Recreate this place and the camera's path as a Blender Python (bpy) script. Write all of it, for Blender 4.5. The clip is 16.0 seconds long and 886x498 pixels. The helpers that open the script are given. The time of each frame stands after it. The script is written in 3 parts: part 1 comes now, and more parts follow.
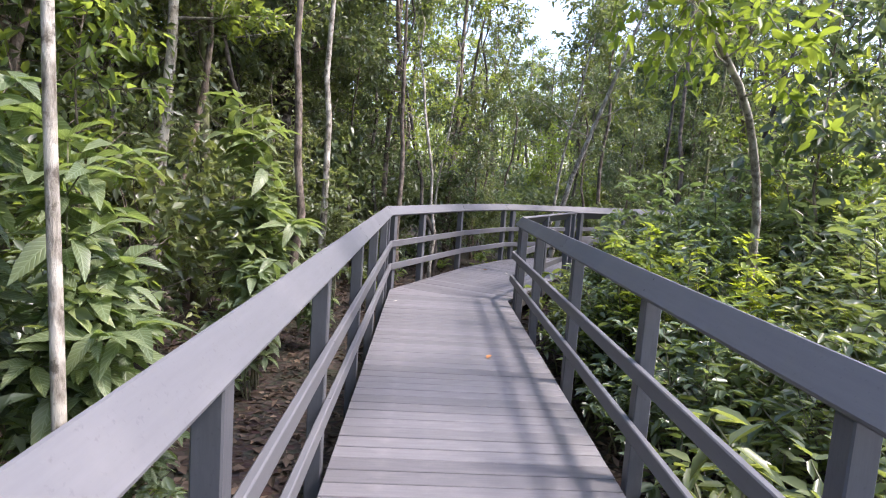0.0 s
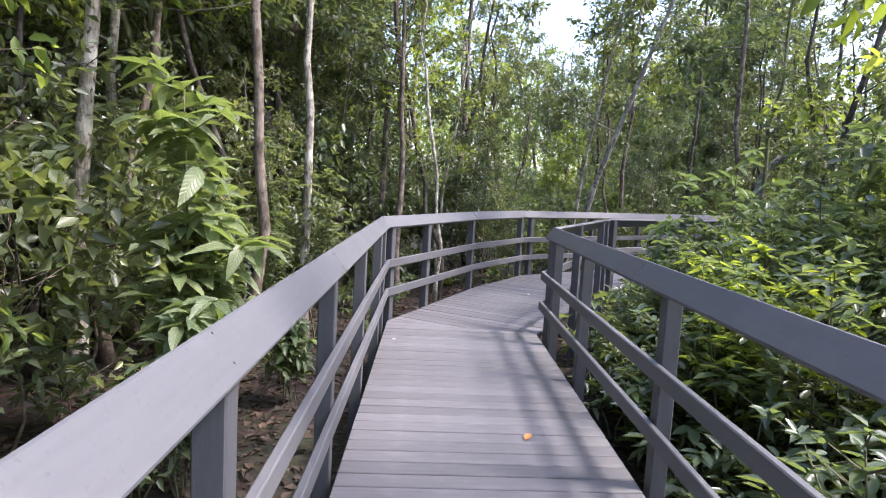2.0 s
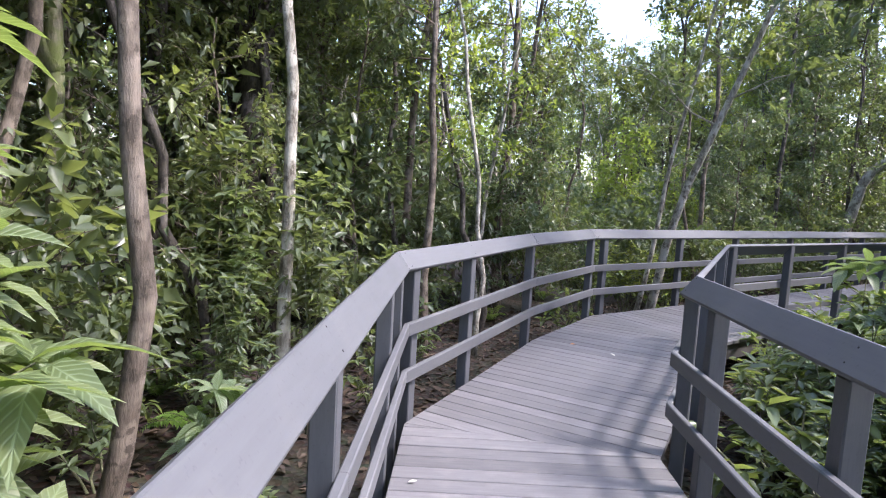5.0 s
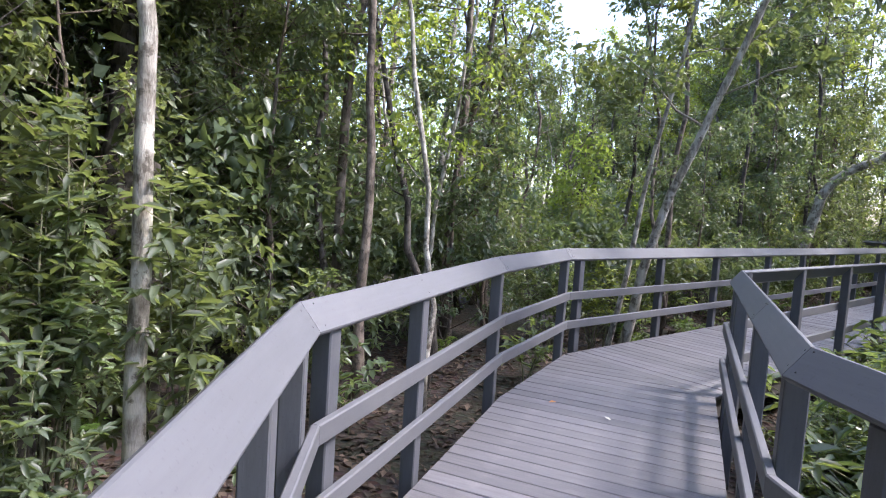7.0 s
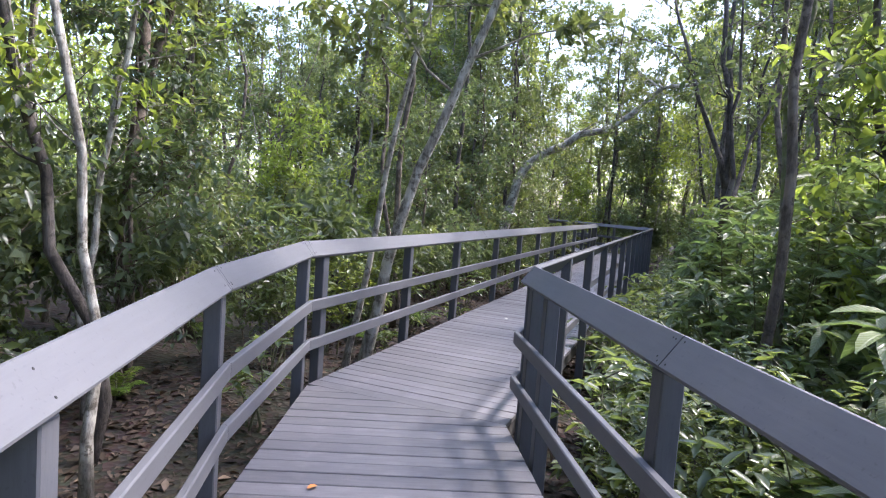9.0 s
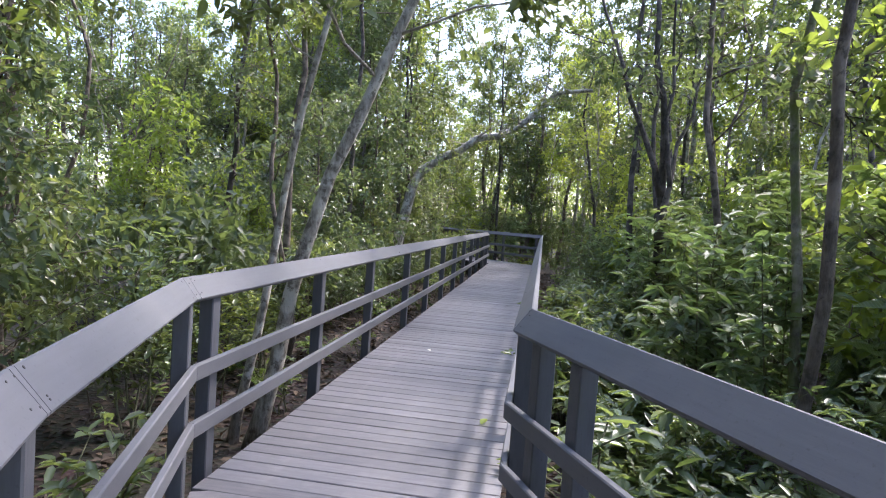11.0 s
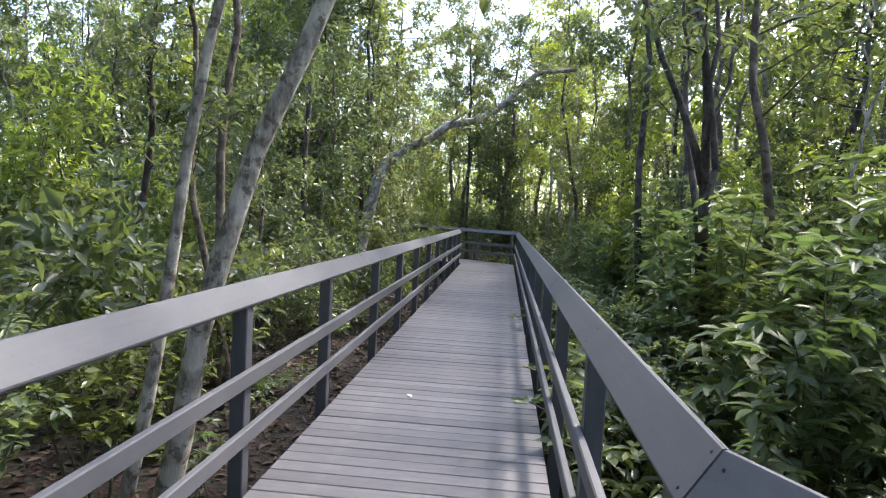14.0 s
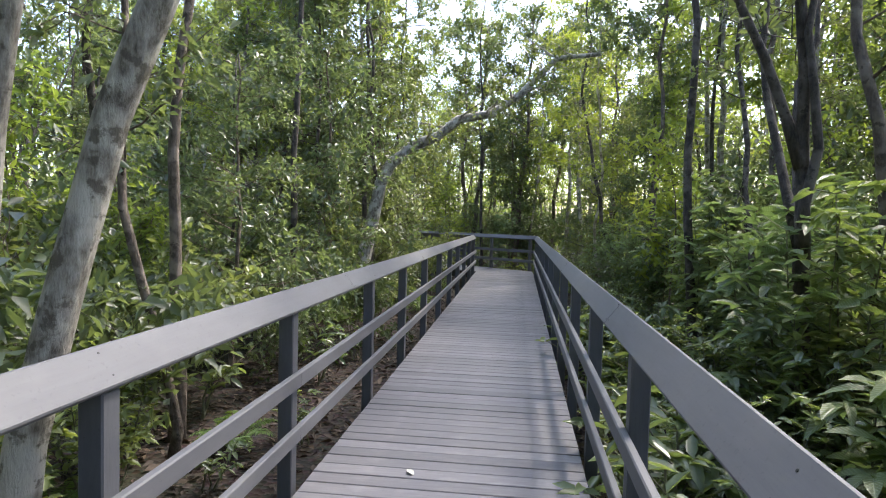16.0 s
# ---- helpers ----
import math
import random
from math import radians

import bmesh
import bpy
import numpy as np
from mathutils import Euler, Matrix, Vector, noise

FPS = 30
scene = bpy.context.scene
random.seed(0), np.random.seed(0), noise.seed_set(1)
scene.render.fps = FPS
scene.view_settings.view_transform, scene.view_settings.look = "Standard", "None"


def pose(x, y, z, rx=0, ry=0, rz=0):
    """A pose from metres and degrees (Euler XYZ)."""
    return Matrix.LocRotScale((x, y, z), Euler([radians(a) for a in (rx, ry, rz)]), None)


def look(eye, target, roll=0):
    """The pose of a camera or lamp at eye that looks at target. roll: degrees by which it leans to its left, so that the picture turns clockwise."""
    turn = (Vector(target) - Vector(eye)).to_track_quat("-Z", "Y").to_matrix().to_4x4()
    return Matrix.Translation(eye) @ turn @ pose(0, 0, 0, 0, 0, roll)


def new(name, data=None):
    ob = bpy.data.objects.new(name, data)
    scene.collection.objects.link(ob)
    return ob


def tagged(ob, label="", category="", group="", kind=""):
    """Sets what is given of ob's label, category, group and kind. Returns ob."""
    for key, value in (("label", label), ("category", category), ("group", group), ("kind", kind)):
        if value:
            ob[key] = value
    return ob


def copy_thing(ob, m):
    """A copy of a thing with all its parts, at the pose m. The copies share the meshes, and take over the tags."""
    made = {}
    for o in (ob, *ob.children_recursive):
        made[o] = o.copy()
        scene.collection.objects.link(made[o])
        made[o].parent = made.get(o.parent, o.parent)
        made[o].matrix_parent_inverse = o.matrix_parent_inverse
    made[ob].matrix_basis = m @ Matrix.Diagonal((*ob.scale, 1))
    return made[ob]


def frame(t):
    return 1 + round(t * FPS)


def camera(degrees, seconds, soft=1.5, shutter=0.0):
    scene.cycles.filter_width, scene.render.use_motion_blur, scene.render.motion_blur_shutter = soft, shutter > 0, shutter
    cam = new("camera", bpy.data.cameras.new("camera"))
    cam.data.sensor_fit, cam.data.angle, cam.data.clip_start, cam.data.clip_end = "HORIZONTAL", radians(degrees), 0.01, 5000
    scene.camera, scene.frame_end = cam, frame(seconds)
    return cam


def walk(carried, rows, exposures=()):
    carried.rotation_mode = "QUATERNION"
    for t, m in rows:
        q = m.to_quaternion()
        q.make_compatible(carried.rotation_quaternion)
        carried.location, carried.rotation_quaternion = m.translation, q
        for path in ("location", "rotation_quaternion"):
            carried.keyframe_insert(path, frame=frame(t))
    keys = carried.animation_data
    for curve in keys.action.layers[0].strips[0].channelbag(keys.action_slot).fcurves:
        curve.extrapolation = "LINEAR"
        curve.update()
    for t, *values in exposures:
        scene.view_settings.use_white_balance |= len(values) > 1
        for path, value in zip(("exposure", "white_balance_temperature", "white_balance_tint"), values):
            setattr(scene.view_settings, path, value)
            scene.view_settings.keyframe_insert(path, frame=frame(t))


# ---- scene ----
EXPOSURES = [(0.0, 2.13, 6300, 22), (4.0, 2.24, 6100, 20), (7.5, 2.26, 6000, 20), (9.0, 2.4, 6000, 21), (12.0, 2.33, 6200, 18), (16.0, 2.34, 6450, 13)]
cam = camera(72.60, 16.0, 1.1)
ROWS = [
    (0, -0.045, 0.001, 1.604, 83.364, -3.994, -0.137),
    (0.5, -0.084, 0.458, 1.577, 83.374, -3.945, 0.841),
    (1, -0.118, 0.865, 1.559, 83.364, -3.075, 0.019),
    (1.5, -0.08, 1.287, 1.567, 83.805, -2.225, -0.442),
    (2, -0.108, 1.755, 1.55, 83.975, -3.152, 0.136),
    (2.5, -0.183, 2.253, 1.57, 83.646, -3.329, -0.076),
    (3, -0.165, 2.68, 1.562, 83.31, -2.95, 1.018),
    (3.5, -0.159, 3.099, 1.571, 83.074, -3.09, 3.101),
    (4, -0.214, 3.568, 1.588, 83.588, -3.22, 3.315),
    (6.5, -0.311, 5.692, 1.619, 84.764, -4.383, 1.422),
    (7, -0.335, 6.11, 1.595, 85.523, -3.837, -2.199),
    (7.5, -0.338, 6.621, 1.608, 86.125, -2.657, -7.944),
    (8, -0.274, 7.066, 1.574, 86.376, -1.926, -14.018),
    (8.5, -0.224, 7.498, 1.571, 85.658, -3.516, -22.423),
    (9, -0.194, 7.954, 1.576, 85.519, -4.315, -30.178),
    (11.5, 0.285, 9.62, 1.606, 87.42, -3.476, -43.376),
    (12, 0.448, 9.863, 1.608, 87.812, -2.826, -44.775),
    (12.5, 0.624, 10.142, 1.602, 87.464, -2.646, -45.865),
    (13, 0.776, 10.44, 1.617, 87.301, -2.778, -47.336),
    (13.5, 1.036, 10.669, 1.618, 87.158, -2.96, -47.107),
    (14, 1.293, 10.883, 1.602, 86.835, -2.991, -45.679),
    (14.5, 1.561, 11.179, 1.613, 86.833, -2.64, -45.72),
    (15, 1.798, 11.419, 1.614, 87.02, -2.079, -46.222),
    (15.5, 2.117, 11.629, 1.629, 87.418, -1.677, -45.263),
    (16, 2.378, 11.89, 1.606, 87.266, -1.516, -44.385),
]
walk(cam, [(t, pose(x, y, z, rx, ry, rz)) for t, x, y, z, rx, ry, rz in ROWS], EXPOSURES)

# ---- light ----
world = bpy.data.worlds.new("sky")
scene.world = world
world.use_nodes = True
wn = world.node_tree.nodes
sky = wn.new("ShaderNodeTexSky")
sky.sky_type = "NISHITA"
sky.sun_disc = False
SUN_AZ, SUN_EL = 98.0, 54.0  # degrees from +y towards +x, and above the horizon
sky.sun_elevation = radians(SUN_EL)
sky.sun_rotation = radians(SUN_AZ)
sky.air_density, sky.dust_density = 1.0, 2.5
wn["Background"].inputs[1].default_value = 0.15
world.node_tree.links.new(sky.outputs[0], wn["Background"].inputs[0])
sun = new("sun", bpy.data.lights.new("sun", "SUN"))
sun.data.energy, sun.data.angle, sun.data.color = 1.5, radians(9.0), (1.0, 0.94, 0.84)
sun_to = Vector((math.sin(radians(SUN_AZ)) * math.cos(radians(SUN_EL)), math.cos(radians(SUN_AZ)) * math.cos(radians(SUN_EL)), math.sin(radians(SUN_EL))))
sun.matrix_world = look(sun_to * 60, (0, 0, 0))


# ---- materials ----
def material(name):
    m = bpy.data.materials.new(name)
    m.use_nodes = True
    nt = m.node_tree
    return m, nt, nt.nodes["Principled BSDF"], nt.nodes["Material Output"]


def node(nt, kind, **inputs):
    n = nt.nodes.new(kind)
    for k, v in inputs.items():
        key = k.replace("_", " ")
        if key in n.inputs:
            n.inputs[key].default_value = v
    return n


def ramp(nt, fac, stops):
    n = nt.nodes.new("ShaderNodeValToRGB")
    els = n.color_ramp.elements
    while len(els) < len(stops):
        els.new(0.5)
    for e, (p, c) in zip(els, stops):
        e.position, e.color = p, (*c, 1)
    nt.links.new(fac, n.inputs[0])
    return n.outputs[0]


def mixed(nt, kind, fac, a, b):
    n = nt.nodes.new("ShaderNodeMix")
    n.data_type, n.blend_type = "RGBA", kind
    for sock, v in ((n.inputs[0], fac), (n.inputs[6], a), (n.inputs[7], b)):
        if isinstance(v, (int, float)):
            sock.default_value = v
        elif isinstance(v, tuple):
            sock.default_value = (*v, 1)
        else:
            nt.links.new(v, sock)
    return n.outputs[2]


def bump(nt, height, strength, distance, target):
    n = node(nt, "ShaderNodeBump", Strength=strength, Distance=distance)
    nt.links.new(height, n.inputs["Height"])
    nt.links.new(n.outputs[0], target.inputs["Normal"])


def painted_wood(name, base, grain_scale, rough, wear, vary=0.18, relief=0.35):
    """Grey paint on timber: long grain along the piece's own x, worn patches, a shade of its own for each board."""
    m, nt, bsdf, out = material(name)
    co = node(nt, "ShaderNodeTexCoord")
    mp = node(nt, "ShaderNodeMapping")
    mp.inputs["Scale"].default_value = (1.2, grain_scale, grain_scale)
    nt.links.new(co.outputs["UV"], mp.inputs[0])
    grain = node(nt, "ShaderNodeTexNoise", Scale=3.0, Detail=6.0, Roughness=0.65)
    nt.links.new(mp.outputs[0], grain.inputs[0])
    patch = node(nt, "ShaderNodeTexNoise", Scale=2.3, Detail=5.0, Roughness=0.6)
    nt.links.new(co.outputs["Object"], patch.inputs[0])
    speck = node(nt, "ShaderNodeTexNoise", Scale=70.0, Detail=3.0)
    nt.links.new(co.outputs["Object"], speck.inputs[0])
    info = node(nt, "ShaderNodeObjectInfo")
    col = ramp(nt, grain.outputs[0], [(0.3, tuple(c * (1 - relief * 0.5) for c in base)), (0.7, tuple(c * (1 + relief * 0.35) for c in base))])
    col = mixed(nt, "MIX", ramp(nt, patch.outputs[0], [(0.5, (0, 0, 0)), (0.75, (wear, wear, wear))]), col, (0.40, 0.38, 0.36))
    col = mixed(nt, "MULTIPLY", ramp(nt, speck.outputs[0], [(0.62, (0, 0, 0)), (0.75, (0.35, 0.35, 0.35))]), col, (0.45, 0.43, 0.4))
    shade = ramp(nt, info.outputs["Random"], [(0, (1 - vary,) * 3), (1, (1 + vary * 0.4,) * 3)])
    col = mixed(nt, "MULTIPLY", 1.0, col, shade)
    nt.links.new(col, bsdf.inputs["Base Color"])
    r = node(nt, "ShaderNodeMapRange")
    nt.links.new(patch.outputs[0], r.inputs[0])
    r.inputs[3].default_value, r.inputs[4].default_value = rough - 0.1, rough + 0.15
    nt.links.new(r.outputs[0], bsdf.inputs["Roughness"])
    bump(nt, grain.outputs[0], relief, 0.004, bsdf)
    return m


def leaf_material(name, lo, hi, young, through_colour, gloss=0.42, veins=0.0, translucent=0.34):
    """Green leaves: each one its own shade, some young and yellower, light shining through, a glossy skin."""
    m, nt, bsdf, out = material(name)
    geo = node(nt, "ShaderNodeNewGeometry")
    info = node(nt, "ShaderNodeObjectInfo")
    rnd = geo.outputs["Random Per Island"]
    col = ramp(nt, rnd, [(0.0, lo), (0.72, hi), (0.9, hi), (1.0, young)])
    shade = ramp(nt, info.outputs["Random"], [(0, (0.72, 0.78, 0.8)), (0.6, (1, 1, 1)), (1, (1.2, 1.12, 0.85))])
    col = mixed(nt, "MULTIPLY", 1.0, col, shade)
    uv = node(nt, "ShaderNodeUVMap")
    if veins:
        sep = node(nt, "ShaderNodeSeparateXYZ")
        nt.links.new(uv.outputs[0], sep.inputs[0])
        side = node(nt, "ShaderNodeMath")
        side.operation = "SUBTRACT"
        nt.links.new(sep.outputs[0], side.inputs[0])
        side.inputs[1].default_value = 0.5
        off = node(nt, "ShaderNodeMath")
        off.operation = "ABSOLUTE"
        nt.links.new(side.outputs[0], off.inputs[0])
        lift = node(nt, "ShaderNodeMath")
        lift.operation = "MULTIPLY_ADD"
        nt.links.new(off.outputs[0], lift.inputs[0])
        lift.inputs[1].default_value = -0.55
        nt.links.new(sep.outputs[1], lift.inputs[2])
        rib = node(nt, "ShaderNodeMath")
        rib.operation = "PINGPONG"
        nt.links.new(lift.outputs[0], rib.inputs[0])
        rib.inputs[1].default_value = 0.05
        line = ramp(nt, rib.outputs[0], [(0.0, (1, 1, 1)), (0.022, (0, 0, 0))])
        mid = ramp(nt, off.outputs[0], [(0.0, (1, 1, 1)), (0.05, (0, 0, 0))])
        both = mixed(nt, "LIGHTEN", 1.0, line, mid)
        col = mixed(nt, "MIX", mixed(nt, "MULTIPLY", 1.0, both, (veins,) * 3), col, tuple(min(1, c * 2.2 + 0.03) for c in hi))
        bump(nt, both, 0.5, 0.004, bsdf)
    spots = node(nt, "ShaderNodeTexNoise", Scale=9.0, Detail=3.0)
    nt.links.new(uv.outputs[0], spots.inputs[0])
    col = mixed(nt, "MULTIPLY", ramp(nt, spots.outputs[0], [(0.45, (0, 0, 0)), (0.7, (0.5, 0.5, 0.5))]), col, (0.7, 0.72, 0.6))
    nt.links.new(col, bsdf.inputs["Base Color"])
    bsdf.inputs["Roughness"].default_value = gloss
    bsdf.inputs["Specular IOR Level"].default_value = 0.5
    tr = node(nt, "ShaderNodeBsdfTranslucent")
    nt.links.new(mixed(nt, "MULTIPLY", 1.0, shade, through_colour), tr.inputs[0])
    mx = node(nt, "ShaderNodeMixShader", Fac=translucent)
    nt.links.new(bsdf.outputs[0], mx.inputs[1])
    nt.links.new(tr.outputs[0], mx.inputs[2])
    nt.links.new(mx.outputs[0], out.inputs[0])
    return m


def bark_material(name, dark, light, moss=0.0, scale=1.0):
    m, nt, bsdf, out = material(name)
    co = node(nt, "ShaderNodeTexCoord")
    mp = node(nt, "ShaderNodeMapping")
    mp.inputs["Scale"].default_value = (1, 1, 0.28)
    nt.links.new(co.outputs["Object"], mp.inputs[0])
    fine = node(nt, "ShaderNodeTexNoise", Scale=30.0 * scale, Detail=6.0, Roughness=0.7)
    nt.links.new(mp.outputs[0], fine.inputs[0])
    patch = node(nt, "ShaderNodeTexNoise", Scale=5.0 * scale, Detail=4.0)
    nt.links.new(co.outputs["Object"], patch.inputs[0])
    col = ramp(nt, fine.outputs[0], [(0.32, dark), (0.68, light)])
    col = mixed(nt, "MIX", ramp(nt, patch.outputs[0], [(0.48, (0, 0, 0)), (0.6, (0.7, 0.7, 0.7))]), col, tuple(min(0.6, c * 1.35 + 0.03) for c in light))
    blot = node(nt, "ShaderNodeTexNoise", Scale=11.0 * scale, Detail=5.0, Roughness=0.65)
    nt.links.new(co.outputs["Object"], blot.inputs[0])
    col = mixed(nt, "MIX", ramp(nt, blot.outputs[0], [(0.55, (0, 0, 0)), (0.62, (0.8, 0.8, 0.8))]), col, dark)
    if moss:
        green = node(nt, "ShaderNodeTexNoise", Scale=7.0, Detail=5.0)
        nt.links.new(co.outputs["Object"], green.inputs[0])
        col = mixed(nt, "MIX", ramp(nt, green.outputs[0], [(0.5 - moss * 0.2, (0, 0, 0)), (0.62, (0.85, 0.85, 0.85))]), col, (0.10, 0.13, 0.025))
    nt.links.new(col, bsdf.inputs["Base Color"])
    bsdf.inputs["Roughness"].default_value = 0.85
    bump(nt, fine.outputs[0], 0.8, 0.02, bsdf)
    return m


def ground_material():
    m, nt, bsdf, out = material("forest_soil")
    co = node(nt, "ShaderNodeTexCoord")
    big = node(nt, "ShaderNodeTexNoise", Scale=0.6, Detail=6.0)
    fine = node(nt, "ShaderNodeTexNoise", Scale=14.0, Detail=8.0, Roughness=0.7)
    cell = node(nt, "ShaderNodeTexVoronoi", Scale=16.0)
    for n in (big, fine, cell):
        nt.links.new(co.outputs["Object"], n.inputs[0])
    col = ramp(nt, fine.outputs[0], [(0.3, (0.008, 0.006, 0.004)), (0.7, (0.032, 0.022, 0.015))])
    col = mixed(nt, "MIX", 0.35, col, mixed(nt, "MULTIPLY", 1.0, cell.outputs["Color"], (0.055, 0.034, 0.024)))
    col = mixed(nt, "MIX", ramp(nt, big.outputs[0], [(0.5, (0, 0, 0)), (0.7, (0.5, 0.5, 0.5))]), col, (0.03, 0.04, 0.015))
    nt.links.new(col, bsdf.inputs["Base Color"])
    bsdf.inputs["Roughness"].default_value = 0.9
    bump(nt, cell.outputs["Distance"], 0.6, 0.03, bsdf)
    return m


DECK = painted_wood("grey_deck_paint", (0.150, 0.145, 0.152), 14.0, 0.58, 0.30, 0.25)
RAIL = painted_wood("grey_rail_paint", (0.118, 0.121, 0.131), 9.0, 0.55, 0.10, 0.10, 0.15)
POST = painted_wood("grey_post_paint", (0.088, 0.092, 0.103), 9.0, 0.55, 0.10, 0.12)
SCREW, _nt, _b, _o = material("dark_screw")
_b.inputs["Base Color"].default_value = (0.03, 0.03, 0.03, 1)
_b.inputs["Metallic"].default_value, _b.inputs["Roughness"].default_value = 0.7, 0.5
BEAM = painted_wood("dark_weathered_timber", (0.06, 0.055, 0.05), 9.0, 0.8, 0.1)
SOIL = ground_material()
BARK_PALE = bark_material("pale_bark", (0.085, 0.07, 0.05), (0.43, 0.40, 0.34))
BARK_BROWN = bark_material("brown_bark", (0.045, 0.035, 0.026), (0.17, 0.135, 0.105))
BARK_DARK = bark_material("dark_bark", (0.022, 0.018, 0.014), (0.09, 0.075, 0.062))
BARK_MOSS = bark_material("mossy_bark", (0.07, 0.06, 0.04), (0.22, 0.20, 0.15), moss=0.7)
STEM = bark_material("green_stem", (0.06, 0.07, 0.03), (0.16, 0.16, 0.09))
LEAF_TREE = leaf_material("tree_leaf", (0.038, 0.052, 0.034), (0.092, 0.120, 0.074), (0.16, 0.20, 0.06), (0.32, 0.40, 0.10), translucent=0.34)
LEAF_LIGHT = leaf_material("light_tree_leaf", (0.06, 0.095, 0.035), (0.12, 0.18, 0.055), (0.24, 0.30, 0.05), (0.48, 0.58, 0.08), translucent=0.5)
LEAF_SAPLING = leaf_material("sapling_leaf", (0.054, 0.074, 0.048), (0.108, 0.140, 0.086), (0.17, 0.21, 0.07), (0.30, 0.38, 0.11), gloss=0.30)
LEAF_SHRUB = leaf_material("ribbed_shrub_leaf", (0.076, 0.110, 0.058), (0.140, 0.180, 0.098), (0.24, 0.29, 0.09), (0.30, 0.42, 0.10), gloss=0.36, veins=0.55)
LEAF_GLOSSY = leaf_material("glossy_shrub_leaf", (0.075, 0.105, 0.066), (0.150, 0.195, 0.118), (0.25, 0.31, 0.09), (0.38, 0.48, 0.11), gloss=0.27)
LEAF_YELLOW = leaf_material("yellow_green_leaf", (0.09, 0.14, 0.025), (0.17, 0.24, 0.035), (0.28, 0.34, 0.05), (0.48, 0.60, 0.06), translucent=0.42)
LEAF_FERN = leaf_material("fern_leaf", (0.05, 0.10, 0.02), (0.10, 0.18, 0.035), (0.16, 0.24, 0.04), (0.28, 0.42, 0.05))
LITTER = leaf_material("dead_leaf", (0.03, 0.02, 0.014), (0.095, 0.065, 0.045), (0.20, 0.14, 0.095), (0.12, 0.07, 0.03), gloss=0.7, translucent=0.1)


# ---- building helpers ----
class Shape:
    """Collects vertices and faces, with a uv for each vertex."""

    def __init__(self):
        self.v, self.f, self.uv = [], [], []

    def add(self, verts, faces, uvs=None):
        o = len(self.v)
        self.v += [tuple(p) for p in verts]
        self.f += [tuple(o + i for i in q) for q in faces]
        self.uv += list(uvs) if uvs is not None else [(p[0], p[1] + p[2]) for p in verts]

    def tube(self, path, radii, sides=7):
        path = [Vector(p) for p in path]
        verts, faces, uvs = [], [], []
        side = Vector((1, 0.13, 0))
        run = 0.0
        for i, p in enumerate(path):
            d = (path[min(i + 1, len(path) - 1)] - path[max(i - 1, 0)]).normalized()
            a = (side - d * side.dot(d)).normalized()
            b = d.cross(a)
            run += (p - path[i - 1]).length if i else 0
            for k in range(sides):
                w = 2 * math.pi * k / sides
                verts.append(p + (a * math.cos(w) + b * math.sin(w)) * radii[i])
                uvs.append((run, k / sides))
        n = sides
        for i in range(len(path) - 1):
            for k in range(n):
                j = (k + 1) % n
                faces.append((i * n + k, i * n + j, (i + 1) * n + j, (i + 1) * n + k))
        if n > 3:
            faces.append(tuple(range(n))[::-1])
            faces.append(tuple((len(path) - 1) * n + k for k in range(n)))
        self.add(verts, faces, uvs)

    def mesh(self, name, mat, smooth=False):
        me = bpy.data.meshes.new(name)
        me.from_pydata(self.v, [], self.f)
        layer = me.uv_layers.new(name="UVMap")
        idx = np.empty(len(me.loops), dtype=np.int32)
        me.loops.foreach_get("vertex_index", idx)
        layer.data.foreach_set("uv", np.array(self.uv, dtype=np.float32)[idx].ravel())
        if smooth:
            me.polygons.foreach_set("use_smooth", [True] * len(me.polygons))
        me.materials.append(mat)
        me.update()
        return me


def part(name, data, parent=None, label=""):
    ob = new(name, data)
    ob.parent = parent
    return tagged(ob, label)


KITE = (np.array([0, 0.45, 1.0, 0.45]), np.array([0, -0.5, 0, 0.5]), [(0, 1, 2), (0, 2, 3)])
OVAL = (np.array([0, 0.25, 0.65, 1.0, 0.65, 0.25]), np.array([0, -0.42, -0.4, 0, 0.4, 0.42]), [(0, 1, 2, 3), (0, 3, 4, 5)])
RIBBED = (np.array([0, 0.2, 0.5, 0.8, 1.0, 0.8, 0.5, 0.2, 0.2, 0.5, 0.8]), np.array([0, -0.34, -0.5, -0.3, 0, 0.3, 0.5, 0.34, 0, 0, 0]),
          [(0, 1, 8), (1, 2, 9, 8), (2, 3, 10, 9), (3, 4, 10), (0, 8, 7), (8, 9, 6, 7), (9, 10, 5, 6), (10, 4, 5)])


